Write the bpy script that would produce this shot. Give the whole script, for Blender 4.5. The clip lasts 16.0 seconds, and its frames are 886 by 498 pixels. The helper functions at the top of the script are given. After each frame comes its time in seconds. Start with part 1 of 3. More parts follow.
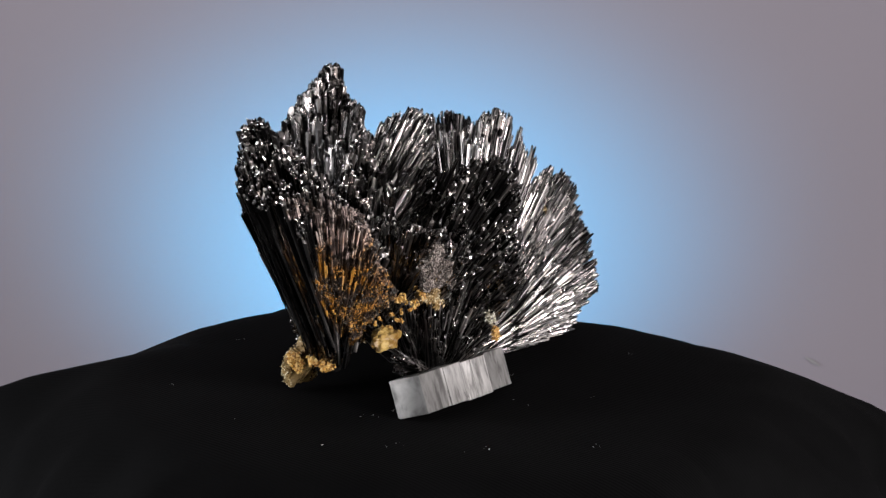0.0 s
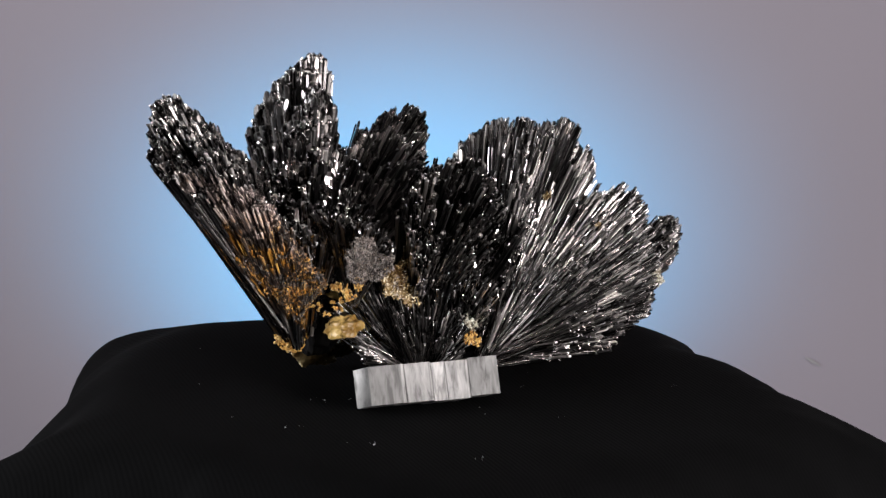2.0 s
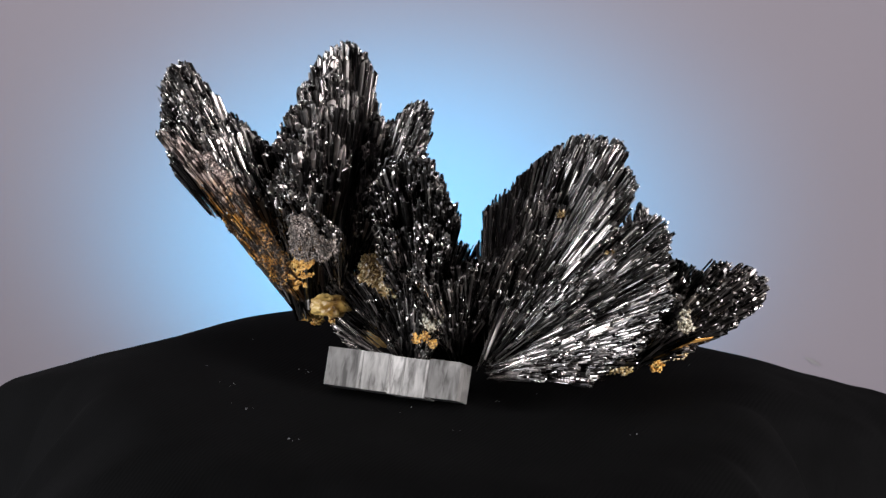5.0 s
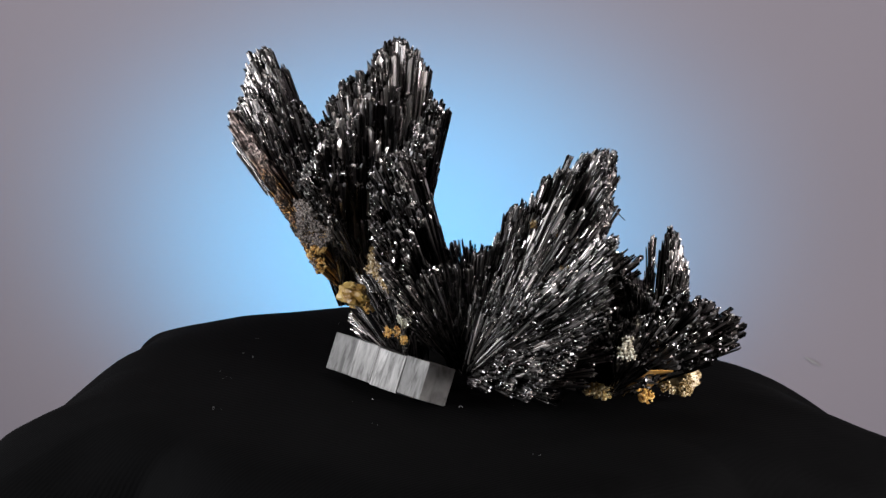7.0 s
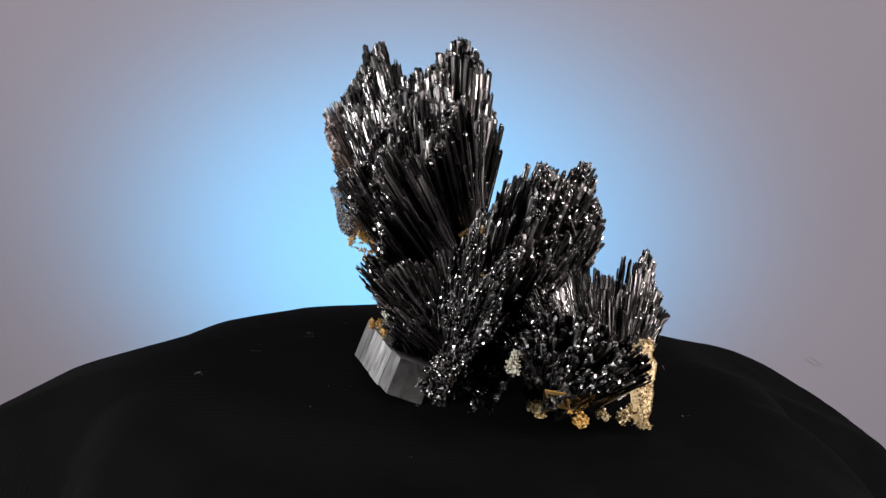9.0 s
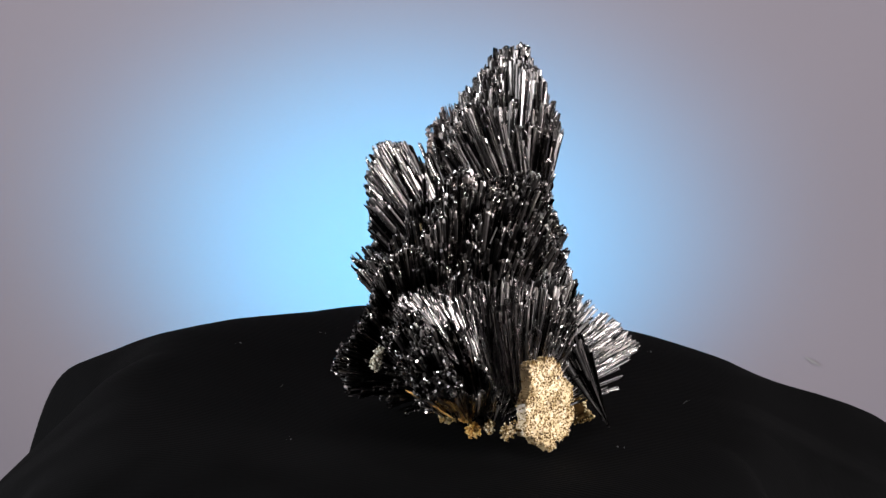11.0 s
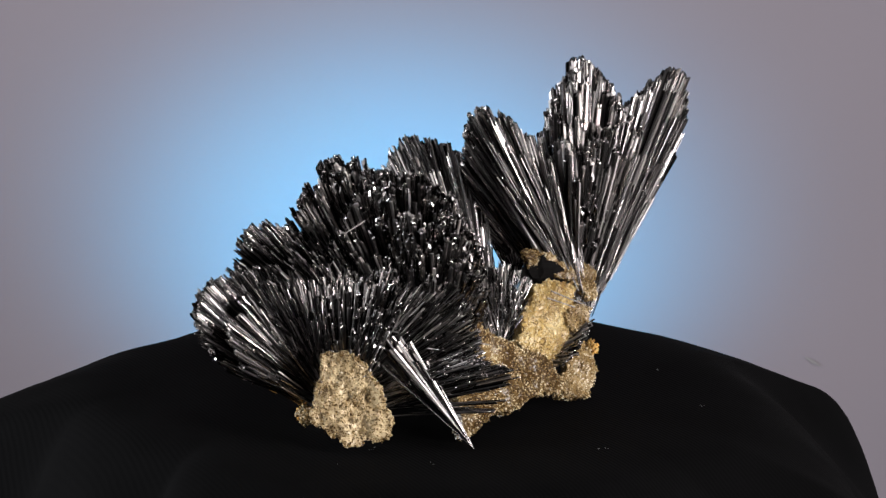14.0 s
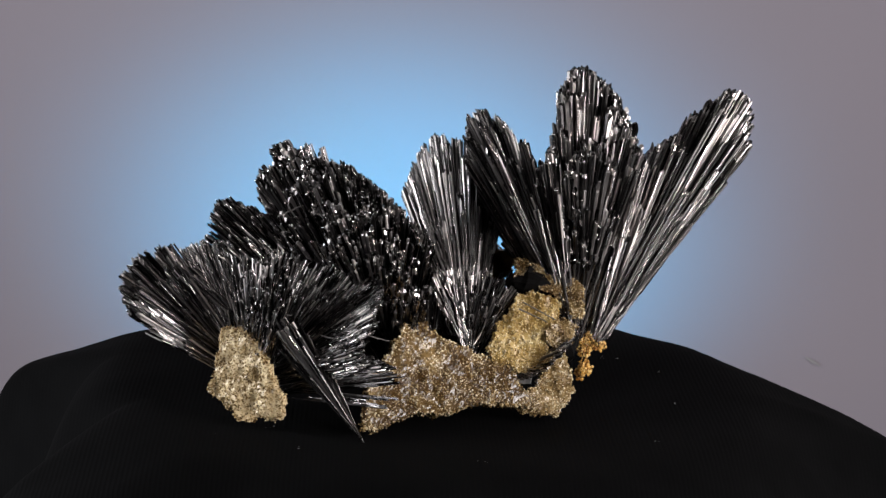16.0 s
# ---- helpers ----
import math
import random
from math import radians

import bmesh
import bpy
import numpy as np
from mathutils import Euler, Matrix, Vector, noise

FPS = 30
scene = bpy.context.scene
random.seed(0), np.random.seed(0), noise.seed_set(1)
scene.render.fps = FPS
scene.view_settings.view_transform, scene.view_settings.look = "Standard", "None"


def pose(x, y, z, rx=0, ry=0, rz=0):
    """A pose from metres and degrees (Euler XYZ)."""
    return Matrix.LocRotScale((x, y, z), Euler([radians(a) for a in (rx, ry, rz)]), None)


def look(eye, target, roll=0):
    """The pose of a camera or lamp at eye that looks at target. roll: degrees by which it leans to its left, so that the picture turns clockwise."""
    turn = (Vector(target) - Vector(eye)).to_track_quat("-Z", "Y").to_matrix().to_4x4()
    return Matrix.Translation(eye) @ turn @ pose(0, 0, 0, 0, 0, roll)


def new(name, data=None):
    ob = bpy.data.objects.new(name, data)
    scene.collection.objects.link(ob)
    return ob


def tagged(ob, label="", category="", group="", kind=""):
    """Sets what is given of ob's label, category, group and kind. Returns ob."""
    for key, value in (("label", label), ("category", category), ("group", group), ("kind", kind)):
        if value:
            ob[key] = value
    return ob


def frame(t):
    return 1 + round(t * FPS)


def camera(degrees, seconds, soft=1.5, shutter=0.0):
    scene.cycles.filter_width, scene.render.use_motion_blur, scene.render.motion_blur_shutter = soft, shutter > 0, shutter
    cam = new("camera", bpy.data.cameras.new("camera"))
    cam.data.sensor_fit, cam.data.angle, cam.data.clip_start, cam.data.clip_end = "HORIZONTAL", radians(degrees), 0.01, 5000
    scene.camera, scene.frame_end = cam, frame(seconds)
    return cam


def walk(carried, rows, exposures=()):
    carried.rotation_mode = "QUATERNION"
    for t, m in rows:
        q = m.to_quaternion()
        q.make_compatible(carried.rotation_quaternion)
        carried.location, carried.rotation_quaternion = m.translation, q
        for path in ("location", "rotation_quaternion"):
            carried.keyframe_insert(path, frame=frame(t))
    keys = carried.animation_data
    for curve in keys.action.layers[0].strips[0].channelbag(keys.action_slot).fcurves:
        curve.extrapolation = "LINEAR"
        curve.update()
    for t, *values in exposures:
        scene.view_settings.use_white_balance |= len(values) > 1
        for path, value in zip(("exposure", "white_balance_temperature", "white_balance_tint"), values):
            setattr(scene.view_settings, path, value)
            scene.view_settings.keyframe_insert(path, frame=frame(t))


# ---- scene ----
MM = 0.001
cam = camera(22.0, 16.0, soft=1.4)
EYE = (0.0, -0.635, 0.1892)
_y, _p = radians(0.017), radians(13.24)
CAM = look(EYE, (EYE[0] + math.sin(_y) * math.cos(_p), EYE[1] + math.cos(_y) * math.cos(_p), EYE[2] - math.sin(_p)), 2.03)
walk(cam, [(0, CAM), (16, CAM)], exposures=[(0, -0.22), (1, -0.19), (2, -0.12), (3.5, 0.08), (4, 0.09), (6.5, -0.17), (7, -0.19), (8, -0.12), (10.5, 0.00),
                                            (11.5, 0.00), (13, -0.07), (14.5, -0.30), (16, -0.37)])
TURN = -14.245      # degrees a second
T_REF = 3.5         # all things on the turntable are built as they stand at this time

# ---- light ----
world = bpy.data.worlds.new("dim_studio")
world.use_nodes = True
scene.world = world
world.node_tree.nodes["Background"].inputs[0].default_value = (0.8, 0.85, 1.0, 1)
world.node_tree.nodes["Background"].inputs[1].default_value = 0.02


def area(name, eye, target, w, h, power, color):
    d = bpy.data.lights.new(name, "AREA")
    d.shape, d.size, d.size_y, d.energy, d.color = "RECTANGLE", w, h, power, color
    ob = new(name, d)
    ob.matrix_world = look(eye, target)
    return ob


area("side_lamp_right", (0.46, -0.34, 0.10), (0, 0, 0.05), 0.22, 0.46, 8.2, (1.0, 0.95, 0.945))
area("side_lamp_left", (-0.56, -0.16, 0.08), (0, 0, 0.05), 0.30, 0.46, 7.4, (0.96, 0.97, 1.0))
area("top_lamp", (0.05, -0.30, 0.75), (0, 0.15, 0.0), 0.30, 0.20, 2.0, (1.0, 0.95, 0.94))
spot = bpy.data.lights.new("blue_spot", "SPOT")
spot.energy, spot.color, spot.spot_size, spot.spot_blend, spot.shadow_soft_size = 6.2, (0.04, 0.59, 1.0), radians(79), 1.0, 0.03
new("blue_spot", spot).matrix_world = look((-0.02, 0.42, -0.13), (-0.02, 0.62, -0.10)) @ Matrix.Diagonal((1.6, 1, 1, 1))


# ---- materials ----
def mat(name, color, rough=0.5, metal=0.0, spec=0.5, trans=0.0, ior=1.45):
    m = bpy.data.materials.new(name)
    m.use_nodes = True
    b = m.node_tree.nodes["Principled BSDF"]
    b.inputs["Base Color"].default_value = (*color, 1)
    b.inputs["Roughness"].default_value = rough
    b.inputs["Metallic"].default_value = metal
    b.inputs["Specular IOR Level"].default_value = spec
    b.inputs["Transmission Weight"].default_value = trans
    b.inputs["IOR"].default_value = ior
    return m, m.node_tree, b


def ramp(nt, src, stops):
    r = nt.nodes.new("ShaderNodeValToRGB")
    e = r.color_ramp.elements
    e[0].position, e[0].color = stops[0][0], (*stops[0][1], 1)
    e[1].position, e[1].color = stops[-1][0], (*stops[-1][1], 1)
    for p, c in stops[1:-1]:
        x = e.new(p)
        x.color = (*c, 1)
    nt.links.new(src, r.inputs[0])
    return r.outputs[0]


def tex(nt, kind, scale, coord="Object", stretch=(1, 1, 1), **kw):
    c = nt.nodes.new("ShaderNodeTexCoord")
    mp = nt.nodes.new("ShaderNodeMapping")
    mp.inputs["Scale"].default_value = stretch
    n = nt.nodes.new(kind)
    n.inputs["Scale"].default_value = scale
    for k, v in kw.items():
        n.inputs[k].default_value = v
    nt.links.new(c.outputs[coord], mp.inputs[0])
    nt.links.new(mp.outputs[0], n.inputs["Vector"])
    return n


def bump(nt, b, src, strength, distance):
    n = nt.nodes.new("ShaderNodeBump")
    n.inputs["Strength"].default_value, n.inputs["Distance"].default_value = strength, distance
    nt.links.new(src, n.inputs["Height"])
    nt.links.new(n.outputs[0], b.inputs["Normal"])
    return n


def crystal_material():
    m, nt, b = mat("black_crystal", (0.16, 0.16, 0.17), 0.2, 1.0, 0.5)
    fine = tex(nt, "ShaderNodeTexNoise", 1.0, "UV", (4.0, 0.12, 1.0), Detail=3.0)
    broad = tex(nt, "ShaderNodeTexNoise", 90.0, "Object", Detail=2.0)
    geo = nt.nodes.new("ShaderNodeNewGeometry")
    col = ramp(nt, geo.outputs["Random Per Island"], [(0.0, (0.03, 0.029, 0.03)), (0.5, (0.13, 0.122, 0.12)), (0.82, (0.33, 0.305, 0.298)), (1.0, (0.72, 0.655, 0.63))])
    nt.links.new(col, b.inputs["Base Color"])
    mul = nt.nodes.new("ShaderNodeMath")
    mul.operation = "MULTIPLY"
    mul.inputs[1].default_value = 37.7
    nt.links.new(geo.outputs["Random Per Island"], mul.inputs[0])
    frac = nt.nodes.new("ShaderNodeMath")
    frac.operation = "FRACT"
    nt.links.new(mul.outputs[0], frac.inputs[0])
    per = ramp(nt, frac.outputs[0], [(0.0, (0.12, 0.12, 0.12)), (0.6, (0.28, 0.28, 0.28)), (1.0, (0.52, 0.52, 0.52))])
    wear = ramp(nt, broad.outputs[0], [(0.3, (0.7, 0.7, 0.7)), (0.7, (1.2, 1.2, 1.2))])
    rough = nt.nodes.new("ShaderNodeMath")
    rough.operation = "MULTIPLY"
    nt.links.new(per, rough.inputs[0])
    nt.links.new(wear, rough.inputs[1])
    nt.links.new(rough.outputs[0], b.inputs["Roughness"])
    bump(nt, b, fine.outputs[0], 0.2, 0.0004)
    return m


def grain_material(name, stops, rough=0.45):
    m, nt, b = mat(name, stops[0][1], rough, 0.0, 0.5)
    geo = nt.nodes.new("ShaderNodeNewGeometry")
    big = tex(nt, "ShaderNodeTexNoise", 130.0, "Object", Detail=4.0)
    mix = nt.nodes.new("ShaderNodeMath")
    mix.operation = "MULTIPLY_ADD"
    nt.links.new(geo.outputs["Random Per Island"], mix.inputs[0])
    mix.inputs[1].default_value = 0.62
    nt.links.new(big.outputs[0], mix.inputs[2])
    sub = nt.nodes.new("ShaderNodeMath")
    sub.operation = "SUBTRACT"
    nt.links.new(mix.outputs[0], sub.inputs[0])
    sub.inputs[1].default_value = 0.31
    nt.links.new(ramp(nt, sub.outputs[0], stops), b.inputs["Base Color"])
    n = tex(nt, "ShaderNodeTexNoise", 1500.0, "Object", Detail=4.0)
    bump(nt, b, n.outputs[0], 0.2, 0.0003)
    return m


def skin_material():
    m, nt, b = mat("stained_skin", (0.05, 0.03, 0.015), 0.3, 0.0, 0.6)
    geo = nt.nodes.new("ShaderNodeNewGeometry")
    i = geo.outputs["Random Per Island"]
    pink = ramp(nt, i, [(0.0, (0.02, 0.015, 0.014)), (0.35, (0.14, 0.105, 0.098)), (0.7, (0.40, 0.31, 0.285)), (1.0, (0.75, 0.65, 0.61))])
    rust = ramp(nt, i, [(0.0, (0.006, 0.004, 0.003)), (0.5, (0.035, 0.015, 0.004)), (0.78, (0.34, 0.145, 0.018)), (1.0, (0.66, 0.37, 0.09))])
    dark = ramp(nt, i, [(0.0, (0.006, 0.005, 0.005)), (0.8, (0.03, 0.02, 0.016)), (1.0, (0.20, 0.14, 0.10))])
    co = nt.nodes.new("ShaderNodeTexCoord")
    xyz = nt.nodes.new("ShaderNodeSeparateXYZ")
    nt.links.new(co.outputs["Object"], xyz.inputs[0])
    patch = tex(nt, "ShaderNodeTexNoise", 110.0, "Object", Detail=4.0)
    sway = nt.nodes.new("ShaderNodeMath")
    sway.operation = "MULTIPLY_ADD"
    nt.links.new(patch.outputs[0], sway.inputs[0])
    sway.inputs[1].default_value = 0.05
    nt.links.new(xyz.outputs[2], sway.inputs[2])
    # rust below, pinkish grey above
    high = ramp(nt, sway.outputs[0], [(0.073, (0, 0, 0)), (0.083, (1, 1, 1))])
    gap = ramp(nt, tex(nt, "ShaderNodeTexNoise", 260.0, "Object", Detail=3.0).outputs[0], [(0.47, (0, 0, 0)), (0.56, (1, 1, 1))])
    src = rust
    for mask, other in ((high, pink), (gap, dark)):
        mix = nt.nodes.new("ShaderNodeMix")
        mix.data_type = "RGBA"
        nt.links.new(mask, mix.inputs[0])
        nt.links.new(src, mix.inputs[6])
        nt.links.new(other, mix.inputs[7])
        src = mix.outputs[2]
    nt.links.new(src, b.inputs["Base Color"])
    return m


CRYSTAL = crystal_material()
TAN = grain_material("tan_druse", [(0.22, (0.05, 0.027, 0.009)), (0.42, (0.175, 0.113, 0.044)), (0.6, (0.30, 0.212, 0.10)), (0.85, (0.68, 0.58, 0.39))], 0.2)
OCHRE = grain_material("ochre_crust", [(0.25, (0.22, 0.09, 0.012)), (0.5, (0.50, 0.27, 0.05)), (0.75, (0.62, 0.42, 0.16))], 0.5)
YELLOW = grain_material("yellow_crust", [(0.25, (0.15, 0.08, 0.016)), (0.45, (0.36, 0.245, 0.08)), (0.6, (0.47, 0.36, 0.16)), (0.8, (0.60, 0.52, 0.35))], 0.35)
PALE = grain_material("pale_crust", [(0.25, (0.16, 0.13, 0.09)), (0.5, (0.40, 0.37, 0.28)), (0.8, (0.55, 0.54, 0.48))], 0.3)
GREYISH = grain_material("grey_crust", [(0.25, (0.035, 0.03, 0.027)), (0.5, (0.11, 0.09, 0.08)), (0.8, (0.36, 0.31, 0.285))], 0.25)
LIGHT_TAN = grain_material("light_tan_druse", [(0.22, (0.06, 0.031, 0.010)), (0.40, (0.175, 0.112, 0.045)), (0.58, (0.285, 0.20, 0.095)), (0.85, (0.60, 0.48, 0.29))], 0.2)
SKIN = skin_material()
ROCK, _nt, _b = mat("dark_matrix", (0.003, 0.0026, 0.0025), 0.8, 0.0, 0.08)


def cloth_material():
    m, nt, b = mat("black_cloth", (0.004, 0.004, 0.0045), 0.9, 0.0, 0.04)
    w = tex(nt, "ShaderNodeTexWave", 240.0, "Object", (1, 0.55, 1), Distortion=0.8, Detail=2.0)
    n = tex(nt, "ShaderNodeTexNoise", 40.0, "Object", Detail=4.0)
    nt.links.new(ramp(nt, n.outputs[0], [(0.3, (0.0010, 0.0010, 0.0011)), (0.7, (0.0020, 0.0020, 0.0022))]), b.inputs["Base Color"])
    b.inputs["Sheen Weight"].default_value, b.inputs["Sheen Roughness"].default_value = 0.0015, 0.45
    bump(nt, b, w.outputs[0], 0.2, 0.0003)
    return m


def acrylic_material():
    m, nt, b = mat("frosted_acrylic", (0.75, 0.74, 0.74), 0.5, 0.0, 0.25, 0.35, 1.49)
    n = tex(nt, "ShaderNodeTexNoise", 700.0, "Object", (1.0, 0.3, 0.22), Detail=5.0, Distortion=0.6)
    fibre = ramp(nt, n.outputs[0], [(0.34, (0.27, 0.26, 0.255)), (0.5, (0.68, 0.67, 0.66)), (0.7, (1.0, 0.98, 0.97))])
    # sawn pieces, glued side by side; light refracted in them is painted as bands
    co = nt.nodes.new("ShaderNodeTexCoord")
    xyz = nt.nodes.new("ShaderNodeSeparateXYZ")
    nt.links.new(co.outputs["Object"], xyz.inputs[0])
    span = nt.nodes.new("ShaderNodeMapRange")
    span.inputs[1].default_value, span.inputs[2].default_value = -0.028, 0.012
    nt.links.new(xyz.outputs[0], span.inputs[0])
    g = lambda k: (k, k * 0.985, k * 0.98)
    refraction_band = ramp(nt, span.outputs[0], [(0.0, g(0.84)), (0.012, g(0.25)), (0.26, g(0.29)), (0.266, g(0.84)), (0.28, g(0.52)), (0.47, g(0.48)), (0.476, g(0.23)), (0.49, g(0.75)), (0.585, g(0.66)),
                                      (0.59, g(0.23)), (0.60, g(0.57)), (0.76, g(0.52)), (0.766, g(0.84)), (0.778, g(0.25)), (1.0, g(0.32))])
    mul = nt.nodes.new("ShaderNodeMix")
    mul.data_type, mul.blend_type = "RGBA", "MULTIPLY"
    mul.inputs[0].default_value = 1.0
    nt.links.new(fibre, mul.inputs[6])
    nt.links.new(refraction_band, mul.inputs[7])
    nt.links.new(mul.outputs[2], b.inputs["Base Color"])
    return m


CLOTH = cloth_material()
ACRYLIC = acrylic_material()
GREY, _nt, _b = mat("grey_backdrop", (0.42, 0.40, 0.41), 0.9, 0.0, 0.2)
_n = tex(_nt, "ShaderNodeTexNoise", 3.0, "Object", Detail=3.0)
_nt.links.new(ramp(_nt, _n.outputs[0], [(0.3, (0.267, 0.241, 0.274)), (0.7, (0.286, 0.258, 0.293))]), _b.inputs["Base Color"])
ROOM, _nt, _b = mat("dark_room_paint", (0.22, 0.215, 0.22), 0.9, 0.0, 0.2)
MARK, _nt, _b = mat("scuff", (0.27, 0.26, 0.27), 0.9, 0.0, 0.1)
LINT, _nt, _b = mat("white_lint", (0.5, 0.5, 0.52), 0.8, 0.0, 0.2)
LABEL, _nt, _b = mat("gold_sticker", (0.50, 0.27, 0.07), 0.35, 0.3, 0.5)
INK, _nt, _b = mat("black_ink", (0.01, 0.01, 0.01), 0.5, 0.0, 0.3)


# ---- mesh helpers ----
def link_mesh(name, verts, faces, material, parent=None, label="", uvs=None, smooth=False):
    me = bpy.data.meshes.new(name)
    me.from_pydata([tuple(v) for v in verts], [], faces)
    if uvs is not None:
        layer = me.uv_layers.new(name="UVMap")
        layer.data.foreach_set("uv", np.asarray(uvs, dtype=np.float32).ravel())
    if smooth:
        me.polygons.foreach_set("use_smooth", [True] * len(me.polygons))
    me.materials.append(material)
    me.update()
    ob = new(name, me)
    if parent:
        ob.parent = parent
    return tagged(ob, label) if label else ob


def part(name, bm, material, parent, label=""):
    me = bpy.data.meshes.new(name)
    bm.to_mesh(me)
    bm.free()
    me.materials.append(material)
    ob = new(name, me)
    if parent:
        ob.parent = parent
    return tagged(ob, label) if label else ob


def box(name, lo, hi, material, parent=None, bevel=0.0):
    bm = bmesh.new()
    bmesh.ops.create_cube(bm, size=1)
    for v in bm.verts:
        v.co = Vector([(lo[i] + hi[i]) / 2 + v.co[i] * (hi[i] - lo[i]) for i in range(3)])
    if bevel:
        bmesh.ops.bevel(bm, geom=bm.edges[:], offset=bevel, segments=2, profile=0.6, affect="EDGES")
    return part(name, bm, material, parent)


class Needles:
    """Prisms gathered into one mesh."""

    def __init__(self):
        self.v, self.f, self.uv = [], [], []

    def add(self, root, tip, w0, w1, rng, sides=6, facing=None):
        axis = tip - root
        length = np.linalg.norm(axis)
        axis = axis / length
        a = np.cross(axis, [0.3, 0.5, 0.81])
        a /= np.linalg.norm(a)
        b = np.cross(axis, a)
        ph = rng.uniform(0, 6.28) if facing is None else facing + rng.normal(0, 0.13)
        flat = rng.uniform(0.82, 1.0)
        ang = ph + np.arange(sides) * 2 * math.pi / sides + rng.uniform(-0.1, 0.1, sides)
        rad = np.cos(ang)[:, None] * a + np.sin(ang)[:, None] * b * flat
        slant = rng.normal(0, 0.7, 2)
        lift = (np.cos(ang) * slant[0] + np.sin(ang) * slant[1]) * w1
        n = len(self.v)
        ring0 = root + rad * w0
        ring1 = tip + rad * w1 + axis * (lift[:, None] - 0.4 * w1)
        ring2 = tip + rad * w1 * 0.8 + axis * (0.9 * lift[:, None] - 0.1 * w1)
        self.v.extend(ring0), self.v.extend(ring1), self.v.extend(ring2)
        s = rng.uniform(0, 50)
        for i in range(sides):
            j = (i + 1) % sides
            self.f.append((n + i, n + j, n + sides + j, n + sides + i))
            u0, u1 = s + i, s + i + 1
            self.uv += [(u0, 0), (u1, 0), (u1, length / 4), (u0, length / 4)]
            self.f.append((n + sides + i, n + sides + j, n + 2 * sides + j, n + 2 * sides + i))
            self.uv += [(u0, 0), (u1, 0), (u1, 0.1), (u0, 0.1)]
        self.f.append(tuple(n + 2 * sides + i for i in range(sides)))
        self.uv += [(s + i * 0.1, s) for i in range(sides)]

    def link(self, name, material, parent, label=""):
        return link_mesh(name, np.array(self.v) * MM, self.f, material, parent, label, self.uv)


def along(pts, u):
    """A smooth line through the points at u from 0 to 1."""
    p = np.array(pts, float)
    x = u * (len(p) - 1)
    i = min(int(x), len(p) - 2)
    t = x - i
    p0, p1, p2, p3 = p[max(i - 1, 0)], p[i], p[i + 1], p[min(i + 2, len(p) - 1)]
    return 0.5 * (2 * p1 + (p2 - p0) * t + (2 * p0 - 5 * p1 + 4 * p2 - p3) * t * t + (3 * p1 - p0 - 3 * p2 + p3) * t ** 3)


def fan(parent, seed, base, crest, out, fore, aft, count, width, label, root=3.0, leads=27, material=None, jag=0.05, facing=None, face=(0.4, 0.98)):
    """A spray of crystals from base to a crest, in bundles that end at one step. out: the way its stepped side faces;
    fore, aft: (depth, loss of length) on that side and on the other. facing: how the prism faces are turned, in radians.
    face: how long the bundles on the faces are, against those of the crest."""
    rng = np.random.default_rng(seed)
    base, out = np.array(base, float), np.array(out, float)
    out /= np.linalg.norm(out)
    body = Needles()
    lead = []
    facing = seed * 0.37 if facing is None else facing
    made, bundle, total = 0, 0, int(count * 3.4)
    while made < total:
        kind = bundle % 8
        bundle += 1
        u = rng.uniform(0, 1)
        v = rng.uniform(-1.2, 1.2) if kind < 2 else rng.uniform(-aft[0], fore[0])
        loss = fore[1] * v / max(fore[0], 1e-6) if v > 0 else aft[1] * -v / max(aft[0], 1e-6)
        scale = min(1 - loss + 0.6 * jag * math.sin(u * 37 + seed) + rng.normal(0, jag * 0.7), 1.0)
        reach = (0.05, 0.3)
        if kind == 3 and aft[0] > 2:
            # broken lengths over the plain side
            scale = rng.uniform(0.55, 0.97)
            v = -aft[0] - rng.uniform(0, 0.7)
            reach = (0.25, 0.7)
        if kind > 3:
            # short stubs whose ends stud the stepped side
            scale = rng.uniform(*face)
            v = min(fore[0], fore[0] * (1 - scale) / max(fore[1], 0.05)) + rng.uniform(0.2, 1.5)
            reach = (0.66, 0.86)
        # stout on the stepped side, slender on the other
        stout = 1.12 if v > 0.5 else 0.72
        w = width * 0.52 * stout * rng.uniform(0.75, 1.35)
        top = base + (along(crest, u) - base) * scale * 0.982 + out * v
        near = base + out * v * 0.55 + rng.normal(0, root * 0.3, 3)
        axis = top - near
        length = np.linalg.norm(axis)
        axis = axis / length
        side = np.cross(axis, [0.3, 0.5, 0.81])
        side /= np.linalg.norm(side)
        other = np.cross(axis, side)
        if kind > 3:
            w *= 0.8
        turn = facing + 0.2 * math.sin(u * 9 + seed) + rng.normal(0, 0.07) if bundle % 6 else None
        m = int(rng.integers(3, 9))
        for k in range(m):
            d = rng.normal(0, 1, 2) * w * 1.35 if k else np.zeros(2)
            off = side * d[0] + other * d[1]
            tip = top + off - axis * (abs(rng.normal(0, 0.016)) * length + 0.35 * np.linalg.norm(d))
            foot = near + off * 0.4 + axis * length * rng.uniform(*reach)
            r = w * rng.uniform(0.65, 1.25)
            if len(lead) < leads and kind < 2 and k == 0:
                lead.append((foot, tip, r, turn))
            else:
                body.add(foot, tip, r * 0.5, r, rng, 6, turn)
        made += m
    ob = tagged(body.link("crystal_fan", material or CRYSTAL, parent, label), kind="stuff")
    for foot, tip, w, turn in lead:
        one = Needles()
        one.add(foot, tip, w * 0.5, w, rng, 6, turn)
        one.link("crystal", material or CRYSTAL, ob)
    return ob


